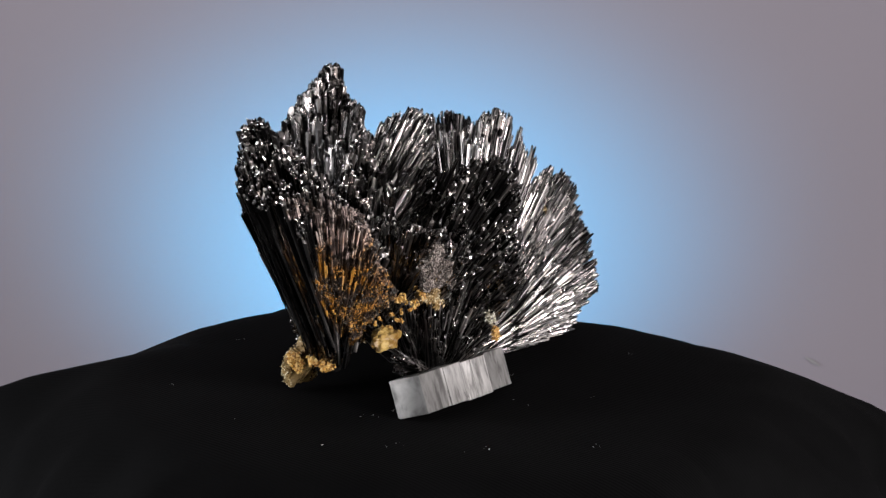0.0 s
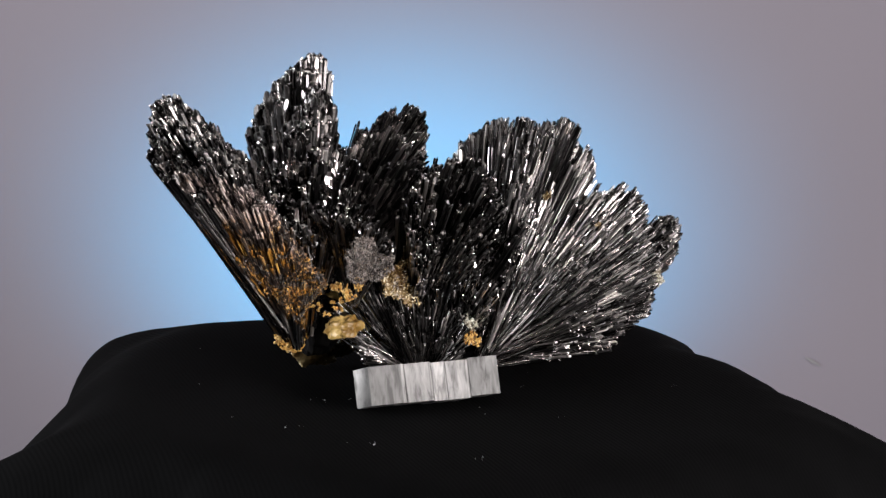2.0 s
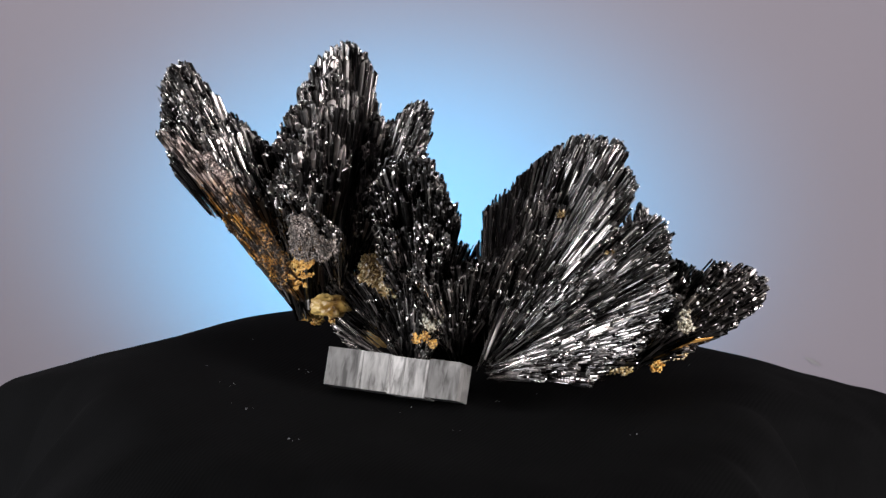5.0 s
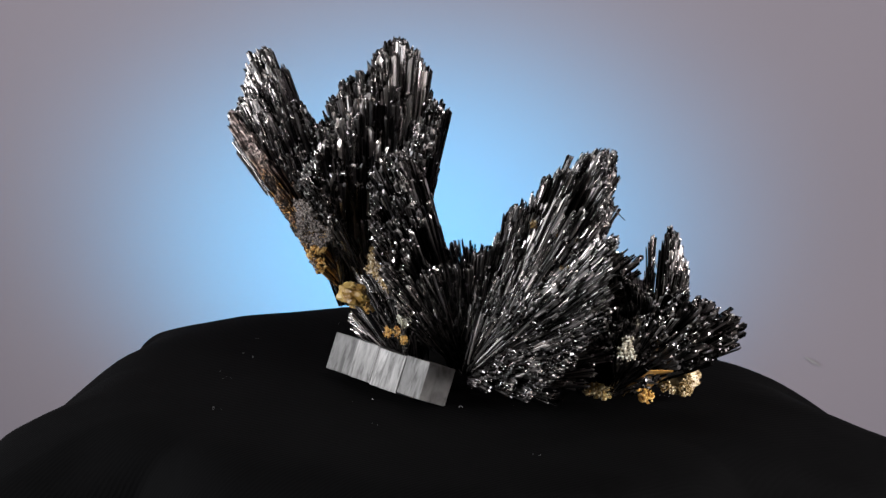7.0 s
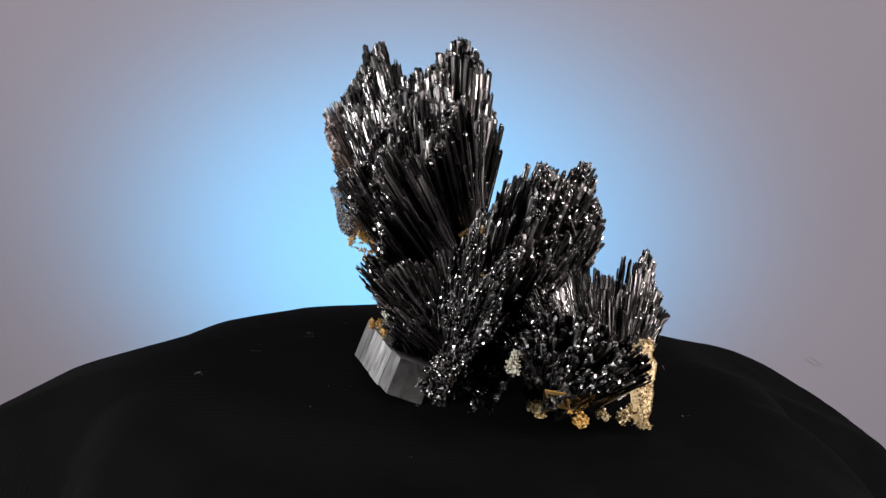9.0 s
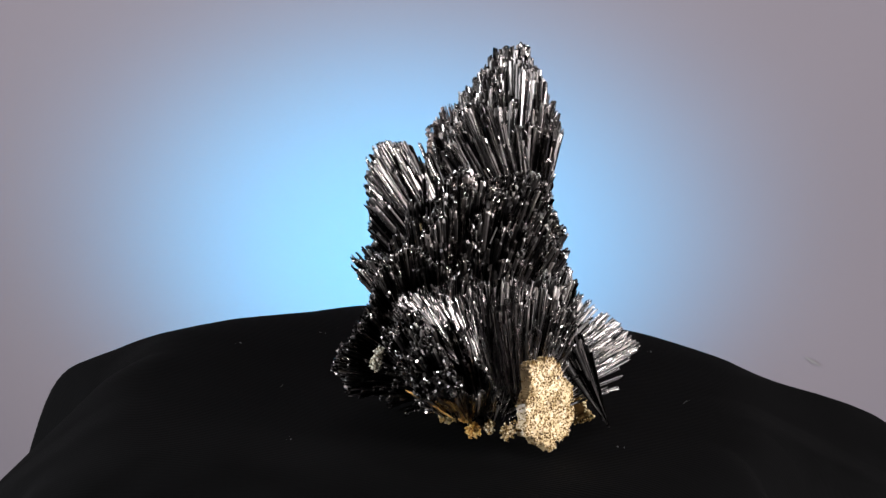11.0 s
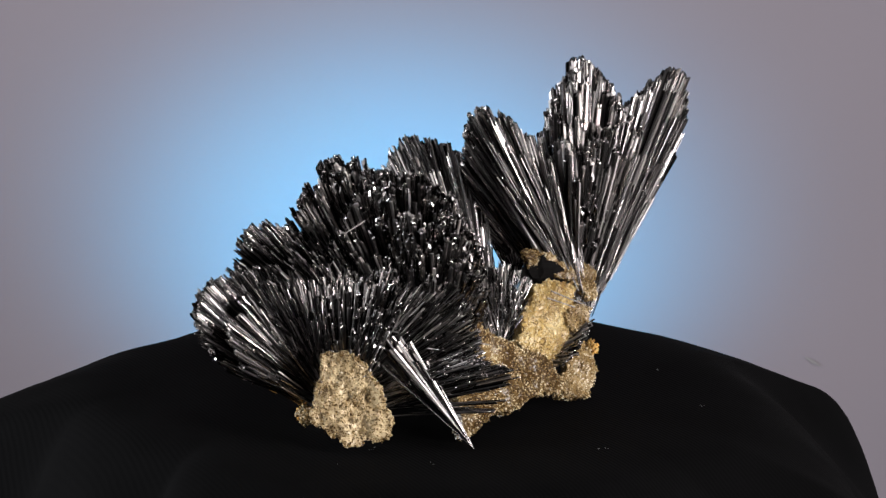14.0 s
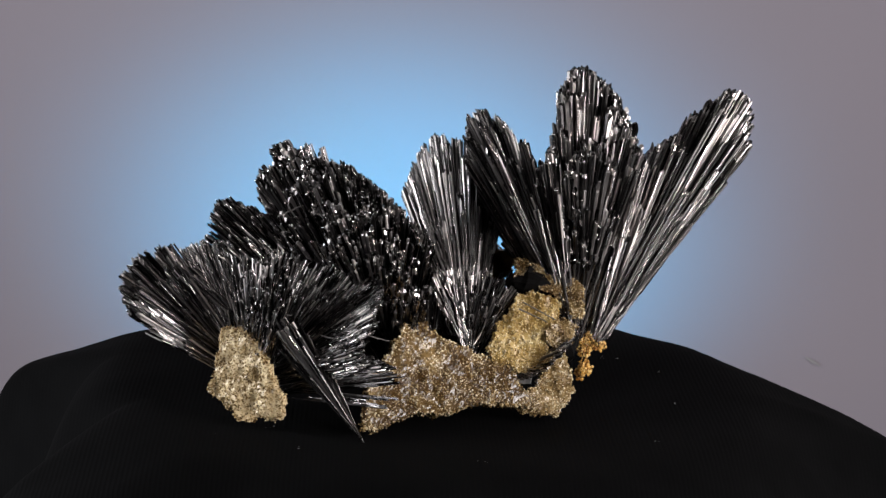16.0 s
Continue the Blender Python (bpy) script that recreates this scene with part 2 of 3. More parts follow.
def lump(name, parent, centre, size, material, seed, label="", rough=0.35, sub=3, turn=0):
    """An uneven rounded lump."""
    bm = bmesh.new()
    bmesh.ops.create_icosphere(bm, subdivisions=sub, radius=1)
    r = Matrix.Rotation(radians(turn), 3, "Z")
    for v in bm.verts:
        n = v.co.normalized()
        k = 1 + rough * noise.fractal(n * 1.7 + Vector((seed * 3.1, seed, 0)), 1.0, 2.0, 4)
        v.co = Vector(centre) * MM + r @ Vector((n.x * size[0], n.y * size[1], n.z * size[2])) * k * MM
    return part(name, bm, material, parent, label)


PHI = (1 + 5 ** 0.5) / 2
ICO = np.array([(-1, PHI, 0), (1, PHI, 0), (-1, -PHI, 0), (1, -PHI, 0), (0, -1, PHI), (0, 1, PHI), (0, -1, -PHI), (0, 1, -PHI), (PHI, 0, -1), (PHI, 0, 1), (-PHI, 0, -1), (-PHI, 0, 1)]) / 1.9
TRI = [(0, 11, 5), (0, 5, 1), (0, 1, 7), (0, 7, 10), (0, 10, 11), (1, 5, 9), (5, 11, 4), (11, 10, 2), (10, 7, 6), (7, 1, 8),
       (3, 9, 4), (3, 4, 2), (3, 2, 6), (3, 6, 8), (3, 8, 9), (4, 9, 5), (2, 4, 11), (6, 2, 10), (8, 6, 7), (9, 8, 1)]


def crust(parent, centre, size, count, material, seed, label):
    """A small crust: an uneven heap of grains."""
    rng = np.random.default_rng(seed)
    gv, gf = [], []
    lobes = rng.normal(0, 0.45, (3, 3))
    for k in range(count * 6):
        d = rng.normal(0, 1, 3)
        d = d / np.linalg.norm(d) * rng.uniform(0.1, 0.6) ** 0.7 + lobes[k % 3]
        q = np.linalg.qr(rng.normal(0, 1, (3, 3)))[0]
        r = rng.uniform(0.35, 1.4) * (0.20 + 0.07 * min(size))
        n = len(gv)
        gv.extend((np.array(centre) + d * np.array(size) + (ICO * np.array([1, 0.8, 0.9])) @ q * r) * MM)
        gf.extend([(a + n, b + n, c + n) for a, b, c in TRI])
    return tagged(link_mesh("mineral_crust", gv, gf, material, parent, label), kind="stuff")


def inside(poly, x, y):
    hit = False
    for (x0, y0), (x1, y1) in zip(poly, poly[1:] + poly[:1]):
        if (y0 > y) != (y1 > y) and x < (x1 - x0) * (y - y0) / (y1 - y0) + x0:
            hit = not hit
    return hit


def druse(name, parent, corners, poly, thick, grains, size, material, seed, label="", sheet=True, swell=1.3):
    """A ragged crust. corners: four, in order round a patch; poly: the crust's outline on the patch, both ways from 0 to 1.
    A plate with a back, and many small grains over its face and its rim."""
    rng = np.random.default_rng(seed)
    c = [np.array(p, float) for p in corners]
    nrm = np.cross(c[1] - c[0], c[3] - c[0])
    nrm /= np.linalg.norm(nrm)
    wide, high = np.linalg.norm(c[1] - c[0]), np.linalg.norm(c[3] - c[0])

    def at(s, t):
        p = c[0] * (1 - s) * (1 - t) + c[1] * s * (1 - t) + c[2] * s * t + c[3] * (1 - s) * t
        return p + nrm * swell * noise.fractal(Vector(p * 0.16) + Vector((seed, 0, 0)), 1.0, 2.0, 4)

    def kept(s, t):
        n1 = noise.fractal(Vector((s * wide * 0.3, t * high * 0.3, seed * 3.0)), 1.0, 2.0, 3)
        n2 = noise.fractal(Vector((s * wide * 0.3 + 40, t * high * 0.3, seed * 5.0)), 1.0, 2.0, 3)
        return inside(poly, s + n1 * 1.1 / wide, t + n2 * 1.1 / high)

    na, nb = int(wide / 0.55) + 2, int(high / 0.55) + 2
    ss, ts = np.linspace(-0.06, 1.06, na + 1), np.linspace(-0.06, 1.06, nb + 1)
    cells = {(i, j) for i in range(na) for j in range(nb) if kept((ss[i] + ss[i + 1]) / 2, (ts[j] + ts[j + 1]) / 2)}
    v, f, index = [], [], {}

    def vert(i, j, back):
        if (i, j, back) not in index:
            index[i, j, back] = len(v)
            v.append((at(ss[i], ts[j]) - nrm * thick * back) * MM)
        return index[i, j, back]

    rim = []
    for i, j in cells:
        ring = [(i, j), (i + 1, j), (i + 1, j + 1), (i, j + 1)]
        f.append(tuple(vert(*q, 0) for q in ring))
        f.append(tuple(vert(*q, 1) for q in ring[::-1]))
        for k, step in enumerate(((0, -1), (1, 0), (0, 1), (-1, 0))):
            if (i + step[0], j + step[1]) not in cells:
                p, q = ring[k], ring[(k + 1) % 4]
                f.append((vert(*p, 0), vert(*p, 1), vert(*q, 1), vert(*q, 0)))
                rim.append((i, j))
    crust = link_mesh(name, v, f, material, parent, label) if sheet else tagged(new(name), label)
    crust.parent = parent
    cells = sorted(cells)
    gv, gf = [], []
    for k in range(grains):
        edge = k % 3 == 0
        i, j = rim[rng.integers(0, len(rim))] if edge else cells[rng.integers(0, len(cells))]
        p = at(ss[i] + rng.uniform(0, 1) * (ss[1] - ss[0]), ts[j] + rng.uniform(0, 1) * (ts[1] - ts[0]))
        p = p + rng.normal(0, 0.22, 3) - nrm * (thick * rng.uniform(0, 1) ** 2 if edge else 0.1)
        q = np.linalg.qr(rng.normal(0, 1, (3, 3)))[0]
        r = size * rng.uniform(0.5, 1.25) * (1.5 if k % 9 == 0 else 1)
        n = len(gv)
        gv.extend((p + (ICO * np.array([1, 0.8, 0.9])) @ q * r) * MM)
        gf.extend([(a + n, b + n, d + n) for a, b, d in TRI])
    tagged(link_mesh("druse", gv, gf, material, crust), kind="stuff")
    return crust


# ---- the studio ----
BACK = 0.62


def backdrop():
    bm = bmesh.new()
    bmesh.ops.create_grid(bm, x_segments=4, y_segments=4, size=1)
    for v in bm.verts:
        v.co = Vector((v.co.x * 1.4, BACK, 0.1 + v.co.y * 1.0))
    ob = part("backdrop", bm, GREY, None)
    mod = ob.modifiers.new("thickness", "SOLIDIFY")
    mod.thickness = 0.01
    mod.offset = -1
    tagged(ob, "plain grey studio backdrop lit by a soft blue glow", "backdrop", kind="structure")


backdrop()


def room():
    for name, lo, hi in (("floor", (-2, -2.5, -0.95), (2, 1.5, -0.9)), ("ceiling", (-2, -2.5, 1.6), (2, 1.5, 1.65)),
                         ("wall_west", (-2.05, -2.5, -0.9), (-2, 1.5, 1.6)), ("wall_east", (2, -2.5, -0.9), (2.05, 1.5, 1.6)),
                         ("wall_south", (-2, -2.55, -0.9), (2, -2.5, 1.6)), ("wall_north", (-2, 1.5, -0.9), (2, 1.55, 1.6))):
        tagged(box(name, lo, hi, ROOM), "plain dark studio " + name.split("_")[0], name.split("_")[0], kind="structure")


room()


def scuff():
    bm = bmesh.new()
    bmesh.ops.create_grid(bm, x_segments=6, y_segments=2, size=1)
    m = Matrix.Translation((0.2135, BACK - 0.0015, -0.164)) @ Matrix.Rotation(radians(28), 4, "Y") @ Matrix.Rotation(radians(90), 4, "X")
    for v in bm.verts:
        w = 0.0011 * (1 - 0.7 * abs(v.co.x))
        v.co = m @ Vector((v.co.x * 0.005, v.co.y * w, 0))
    tagged(part("scuff_mark", bm, MARK, None), "small dark scuff on the grey backdrop", "scuff mark")


scuff()


# ---- turntable cloth ----
def cloth():
    # every 15 degrees: where the top ends, how steeply it slopes on, and where it falls away
    brink = (97, 93, 99, 100, 95, 94, 93, 86, 93, 96, 97, 95, 93, 93, 99, 93, 92, 96, 93, 95, 93, 97, 103, 97)
    slope = (0.47, 0.54, 0.42, 0.31, 0.49, 0.22, 0.52, 0.47, 0.32, 0.61, 1.0, 1.0, 0.38, 0.34, 0.98, 0.86, 0.38, 0.46, 1.0, 1.0, 0.8, 0.52, 0.41, 0.3)
    fall = (107, 101, 140, 170, 135, 104, 108, 169, 149, 124, 119, 152, 156, 116, 107, 142, 129, 149, 103, 111, 139, 128, 161, 109)
    rings = [0, 12, 24, 34, 44, 54, 64, 72, 78] + [81 + 2.5 * i for i in range(40)] + [185, 195, 210, 230, 250]
    A = 360
    v, f = [], []
    soft = lambda x: 4.0 * (math.log1p(math.exp(x / 4.0)) if x < 100 else x / 4.0)
    for r in rings:
        for k in range(A):
            az = 360.0 * k / A
            i, t = int(az // 15), (az % 15) / 15
            t = t * t * (3 - 2 * t) * 0.5 + t * 0.5
            mix = lambda row: row[i] * (1 - t) + row[(i + 1) % 24] * t
            a = radians(az)
            p = Vector((r * math.cos(a), r * math.sin(a), 0))
            wob = noise.fractal(p * 0.03, 1.0, 2.0, 3) * min(1, max(0, (r - 80) / 60)) * 1.2
            z = -mix(slope) * soft(r - mix(brink)) - 2.7 * soft(r - mix(fall)) + wob - 2.8 * math.exp(-(r / 58) ** 4)
            v.append((p.x * MM, p.y * MM, max(z, -170) * MM))
    for i in range(len(rings) - 1):
        for k in range(A):
            j = (k + 1) % A
            f.append((i * A + k, (i + 1) * A + k, (i + 1) * A + j, i * A + j))
    ob = link_mesh("turntable_cloth", v, f, CLOTH, None, smooth=True)
    mod = ob.modifiers.new("thickness", "SOLIDIFY")
    mod.thickness = 0.0008
    mod.offset = -1
    return tagged(ob, "black ribbed cloth draped in folds over a turntable", "cloth")


CLOTH_OB = cloth()


# ---- turntable under the cloth ----
def turntable():
    bm = bmesh.new()
    outline = ((0.0, -0.006), (0.078, -0.006), (0.080, -0.008), (0.080, -0.028), (0.060, -0.034), (0.060, -0.30), (0.085, -0.88), (0.085, -0.90), (0.0, -0.90))
    rows = [[bm.verts.new((r * math.cos(a), r * math.sin(a), z)) for a in [2 * math.pi * k / 48 for k in range(48)]] for r, z in outline[1:-1]]
    for low, high in zip(rows, rows[1:]):
        for k in range(48):
            bm.faces.new((low[k], high[k], high[(k + 1) % 48], low[(k + 1) % 48]))
    bm.faces.new(rows[0])
    bm.faces.new(rows[-1][::-1])
    return tagged(part("turntable", bm, ROOM, None), "grey turntable pedestal hidden under the black cloth", "turntable")


TABLE = turntable()


# ---- acrylic block ----
def acrylic():
    block = new("acrylic_block")
    tagged(block, "clear frosted acrylic block of glued pieces propping up the mineral specimen", "display stand")
    lean = Matrix.Translation((-0.0080, -0.0085, -0.0030)) @ Matrix.Rotation(radians(4), 4, "Z") @ Matrix.Rotation(radians(-21), 4, "X")
    # sawn pieces side by side: where each ends along the block, and how far it sits low and forward
    start = 0.0
    for end, low, fore in ((0.272, 0, 0), (0.477, 0.1, 0.12), (0.588, 0.45, 0.05), (0.765, 0.5, 0.16), (1.0, 0.05, 0.02)):
        bm = bmesh.new()
        bmesh.ops.create_cube(bm, size=1)
        for v in bm.verts:
            v.co = Vector(((start if v.co.x < 0 else end) * 0.040 - 0.020, (v.co.y - 0.5) * 0.0110 - fore * MM, (v.co.z + 0.5) * 0.0110 - low * MM))
        bmesh.ops.bevel(bm, geom=bm.edges[:], offset=0.00022, segments=2, profile=0.6, affect="EDGES")
        bmesh.ops.transform(bm, matrix=lean, verts=bm.verts[:])
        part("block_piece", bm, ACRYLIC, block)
        start = end + 0.0012
    return block


BLOCK = acrylic()


# ---- mineral specimen ----
def specimen():
    s = new("mineral_specimen")
    tagged(s, "black crystal cluster of radiating needle fans on tan crusted rock", "mineral")
    fan(s, 1, (-43, 7, 12), [(-88.5, -6, 73), (-88.5, -7, 80), (-87, -6, 86.5), (-82, -5, 89), (-73, -7, 82), (-62, -5, 72), (-51, -2, 65)], (0.1, -1, -0.1), (14, 0.18), (3, 0.06), 760, 0.95, "leaning fan of shiny black crystals", facing=0.15, face=(0.74, 0.98))
    fan(s, 2, (-38, 12.5, 15), [(-54, 16, 74), (-51, 15, 79), (-47.5, 13, 87), (-45, 11.5, 91), (-40, 10.5, 95.5), (-37, 11, 97), (-32.5, 13.5, 95), (-30, 17, 85), (-27.5, 20, 72)], (-0.1, -1, 0), (26, 0.42), (4, 0.1), 900, 1.2, "tallest upright fan of black crystals", facing=0.40)
    fan(s, 22, (-38, 12, 15), [(-52, -8, 65), (-47, -8, 77), (-42, -3, 86), (-36, 2, 88), (-31, 6, 82)], (0, -1, 0), (9, 0.35), (5, 0.1), 260, 1.2, "front shoulder of the tallest fan", facing=0.30)
    fan(s, 24, (-38, 11, 15), [(-47, 19, 72), (-41, 20, 78), (-35, 21, 74), (-30, 20, 66)], (0, 1, 0), (2, 0.1), (5, 0.1), 240, 1.0, "back shoulder of the tallest fan", facing=0.58)
    fan(s, 17, (-6, -3, 2), [(-20, -12, 26), (-13, -9, 33), (-4, -12, 35), (3, -15, 28), (6, -15, 18)], (0, -1, 0), (3, 0.5), (5, 0.2), 320, 0.5, "fine dark needles above the stand")
    fan(s, 3, (-35, 17, 25), [(-30, 11, 66), (-24, 10, 71), (-16, 8, 79), (-10, 3, 82), (-5, 2, 80.5), (-5, -1, 69)], (0.3, -0.9, -0.2), (12, 0.35), (5, 0.08), 640, 0.85, "fan of slender black crystals", facing=0.40)
    fan(s, 4, (-8, 14, 12), [(-18, -13, 56), (-13, -16, 65), (-6, -15, 69.5), (3, -20, 70.5), (8, -21, 63), (12, -19, 54)], (0.1, -1, -0.2), (12, 0.4), (5, 0.1), 700, 0.8, "upright fan with glinting stepped ends", facing=0.50)
    fan(s, 5, (-29, -5, 26), [(-46, -17, 58), (-37, -23, 57), (-29, -26, 54), (-22, -22, 47)], (0, -0.8, 0.5), (3, 0.3), (5, 0.1), 300, 0.8, "short forward fan of black crystals")
    fan(s, 6, (13, 8, 4), [(3, 26, 48), (13, 31, 60), (20, 34, 66), (27, 35, 71.5), (37, 32, 73), (41, 24, 71.5), (47, 18, 74.5), (53, 14, 65), (51, 11, 53)], (-0.1, 0.9, -0.1), (14, 0.3), (10, 0.2), 1300, 0.9, "broad fan of silvery black crystals", facing=0.14)
    fan(s, 23, (13, 6, 4), [(20, 6, 52), (26, 11, 62), (33, 15, 71), (39, 18, 74), (45, 18, 72)], (0, -1, 0), (5, 0.4), (4, 0.1), 300, 0.8, "front ridge of the broad fan", facing=0.58)
    fan(s, 7, (13, 2, 4), [(24, 6, 58), (36, 7, 56), (49, 8, 53), (58, 9, 54), (64, 8, 56), (67, 3, 50), (71, 0, 36), (67, -7, 27), (63, -10, 20), (50, -10, 9)], (0, -1, 0.3), (7, 0.5), (14, 0.12), 1700, 0.7, "wide low fan of fine black needles", facing=0.62)
    fan(s, 8, (50, 24, 6), [(77, 14, 43), (84, 19, 42), (90, 27, 36), (87, 31, 28), (80, 29, 22)], (0.2, -0.9, 0), (9, 0.2), (9, 0.15), 480, 0.9, "dark outer fan of stubby crystals", facing=0.50)
    fan(s, 9, (51, 32, 8), [(80, 13, 38), (70, 9, 43), (55, 15, 45), (38, 22, 44), (28, 30, 42), (17, 38, 40), (18, 52, 33), (21, 62, 27), (12, 62, 22)], (0.5, 0.8, 0.2), (2.2, 0.3), (4, 0.1), 1900, 0.44, "bowl-shaped rosette of fine black needles", facing=0.45)
    fan(s, 10, (50, 38, 8), [(56, 35, 40), (49, 44, 47), (43, 48, 50), (41, 50, 38)], (0.5, 0.8, 0), (5, 0.25), (5, 0.2), 340, 0.6, "small ridge of fine black needles", facing=0.07)
    fan(s, 11, (-10, -8, 6), [(-34, -6, 21), (-30, -9, 15), (-25, -6, 9)], (0, -1, 0), (3, 0.1), (3, 0.1), 70, 0.5, "silvery striated needles", leads=4)
    fan(s, 12, (-40.5, 3, 14), [(-87, -10, 71), (-83, -18, 70), (-75, -24, 70), (-66, -25, 65), (-56, -24, 56), (-46, -19, 42)], (-0.35, -0.8, -0.5), (1.8, 0.5), (5, 0.2), 900, 0.5, "stained lower face of the leaning fan, rusty orange and pinkish grey", material=SKIN, face=(0.3, 0.98))
    fan(s, 13, (4, 8, 4), [(-3, -17, 33), (2, -24, 40), (8, -25, 36), (18, -13, 42), (30, 3, 51)], (0, -1, -0.3), (5, 0.5), (12, 0.1), 560, 0.6, "short dark needles between the fans")
    fan(s, 25, (3, 9, 5), [(0, 4, 36), (7, 8, 37), (13, 14, 40), (20, 20, 46)], (0, -1, 0), (4, 0.3), (4, 0.1), 160, 0.6, "dark needles behind the upright fan")
    fan(s, 26, (-9, 1, 4), [(-38, -2, 24), (-31, -6, 30), (-24, -7, 33), (-17, -6, 33), (-10, -6, 36)], (0, -1, 0), (2, 0.3), (4, 0.1), 260, 0.3, "fine dark needles radiating behind the stand", leads=6)
    fan(s, 14, (48, 26, 14), [(58, 2, 29), (67, 4, 32), (74, 14, 33), (75, 22, 31)], (0, 0, -1), (2, 0.2), (6, 0.1), 300, 0.8, "dark drooping needles by the sticker")
    fan(s, 15, (-20, 18, 8), [(-38, 23, 22), (-32, 27, 15), (-24, 28, 11)], (0, 1, 0), (3, 0.2), (3, 0.2), 120, 0.45, "short silvery needles in the crust", leads=6)
    fan(s, 16, (-8, 18, 14), [(6, 20, 36), (0, 18, 39), (-8, 15, 40), (-16, 15, 37), (-21, 15, 33)], (0, 1, 0), (4, 0.4), (6, 0.2), 300, 0.36, "slender needles rising from the crust", leads=8)
    fan(s, 18, (46, 38, 8), [(20, 61, 27), (13, 62, 22), (8, 60, 17), (14, 57, 9)], (0.3, 0.8, 0.2), (2, 0.3), (3, 0.1), 60, 0.35, "silvery needles at the rim of the rosette")
    # the lone spike
    rng = np.random.default_rng(77)
    n = Needles()
    for k in range(120):
        a, b = np.array((43.5, 48.5, 30.0)), np.array((21.1, 56.1, -0.4))
        t0, t1 = sorted(rng.uniform(0, 1, 2))
        t0, t1 = t0 * 0.5, 1 - (1 - t1) * 0.35
        spread = rng.normal(0, 1.6, 3)
        n.add(a + (b - a) * t0 + spread, a + (b - a) * t1 + spread * (1 - t1) * 0.9, 0.5, 0.26, rng)
    tagged(n.link("crystal_spike", CRYSTAL, s, "silvery spike of parallel crystals pointing down"), kind="stuff")
    # rock under the crystals
    lump("rock_base", s, (-33, 11, 16), (6, 6, 9), ROCK, 3, "dark rock under the fans")
    lump("rock_base", s, (-28, 14, 33), (9, 4, 6), ROCK, 6, "dark rock under the fans")
    lump("rock_base", s, (2, 8, 10), (13, 6, 7), ROCK, 4, "dark rock under the fans")
    lump("rock_base", s, (42, 24, 9), (9, 7, 6), ROCK, 5, "dark rock under the fans")
    # crusts on the back
    druse("tan_crust", s, ((21, 51, 1.5), (-27, 30.5, 1), (-29, 17, 22), (20, 36, 27)),
          [(0, 0), (0.03, 0.5), (0.14, 0.75), (0.18, 1), (0.3, 1), (0.4, 0.85), (0.55, 0.76), (0.7, 0.62), (0.83, 0.5), (0.88, 0.3), (0.97, 0.2), (1, 0.03), (0.85, 0.12),
           (0.62, 0.17), (0.5, 0.08), (0.3, 0.12), (0.1, 0)], 4, 8200, 0.27, TAN, 11, "sparkling tan crystal crust")
    druse("tan_crust", s, ((-23, 31, 0.5), (-36.5, 29.5, 0.5), (-37, 21.5, 17), (-23, 23, 17)),
          [(0, 0.1), (0.2, 0), (0.7, 0), (1, 0.3), (0.95, 0.7), (0.75, 1), (0.5, 0.98), (0.38, 0.7), (0.3, 0.45), (0.1, 0.42)], 3, 2400, 0.25, TAN, 14, "greyish tan crystal crust")
    druse("yellow_crust", s, ((-13, 25, 11), (-34, 24, 11), (-36, 19, 32), (-13, 17, 32)),
          [(0, 0.3), (0.08, 0.08), (0.3, 0.1), (0.45, 0), (0.65, 0.05), (0.78, 0.3), (0.85, 0.6), (0.92, 0.92), (0.7, 1), (0.35, 1), (0.3, 0.78), (0.15, 0.62)], 4, 4200, 0.25, YELLOW, 12,
          "yellow-stained granular crust")
    druse("tan_crust", s, ((-20, 17, 30), (-39, 23, 25), (-39, 20, 36), (-20, 12, 42)),
          [(0, 0.5), (0, 1), (0.2, 0.95), (0.55, 0.88), (0.8, 0.97), (1, 0.9), (1, 0.1), (0.85, 0.05), (0.78, 0.4), (0.5, 0.42), (0.2, 0.45)], 3.5, 2600, 0.25, TAN, 15, "tan crust ledge under the tall fans")
    druse("tan_crust", s, ((-28.5, 24.5, 18), (-37.5, 23, 18), (-37.5, 20, 26), (-28.5, 21.5, 26)),
          [(0, 0.3), (0.4, 0), (0.9, 0.2), (1, 0.7), (0.6, 1), (0.2, 0.75)], 3, 900, 0.25, TAN, 19, "small greyish tan crust island")
    druse("tan_block", s, ((63.5, 43.5, 3), (42.5, 50.5, 3), (46.5, 50.5, 27), (61.5, 42, 27)),
          [(0, 0.28), (0.06, 0.6), (0.1, 0.95), (0.45, 1.02), (0.78, 0.86), (0.95, 0.5), (1.02, 0.3), (0.98, 0.02), (0.65, 0), (0.45, -0.04), (0.2, 0.15)], 3, 5200, 0.26, LIGHT_TAN, 13,
          "light tan crystalline crust block", swell=1.7)
    druse("stained_skin", s, ((-84, -17.5, 69), (-46, -3.5, 16), (-39, -21, 37), (-65, -25.5, 66)),
          [(0.05, 0.1), (0.5, 0.05), (0.95, 0.3), (0.95, 0.9), (0.5, 0.9), (0.1, 1)], 2, 6500, 0.27, SKIN, 16, "granular skin stained rusty orange and pinkish grey", sheet=False)
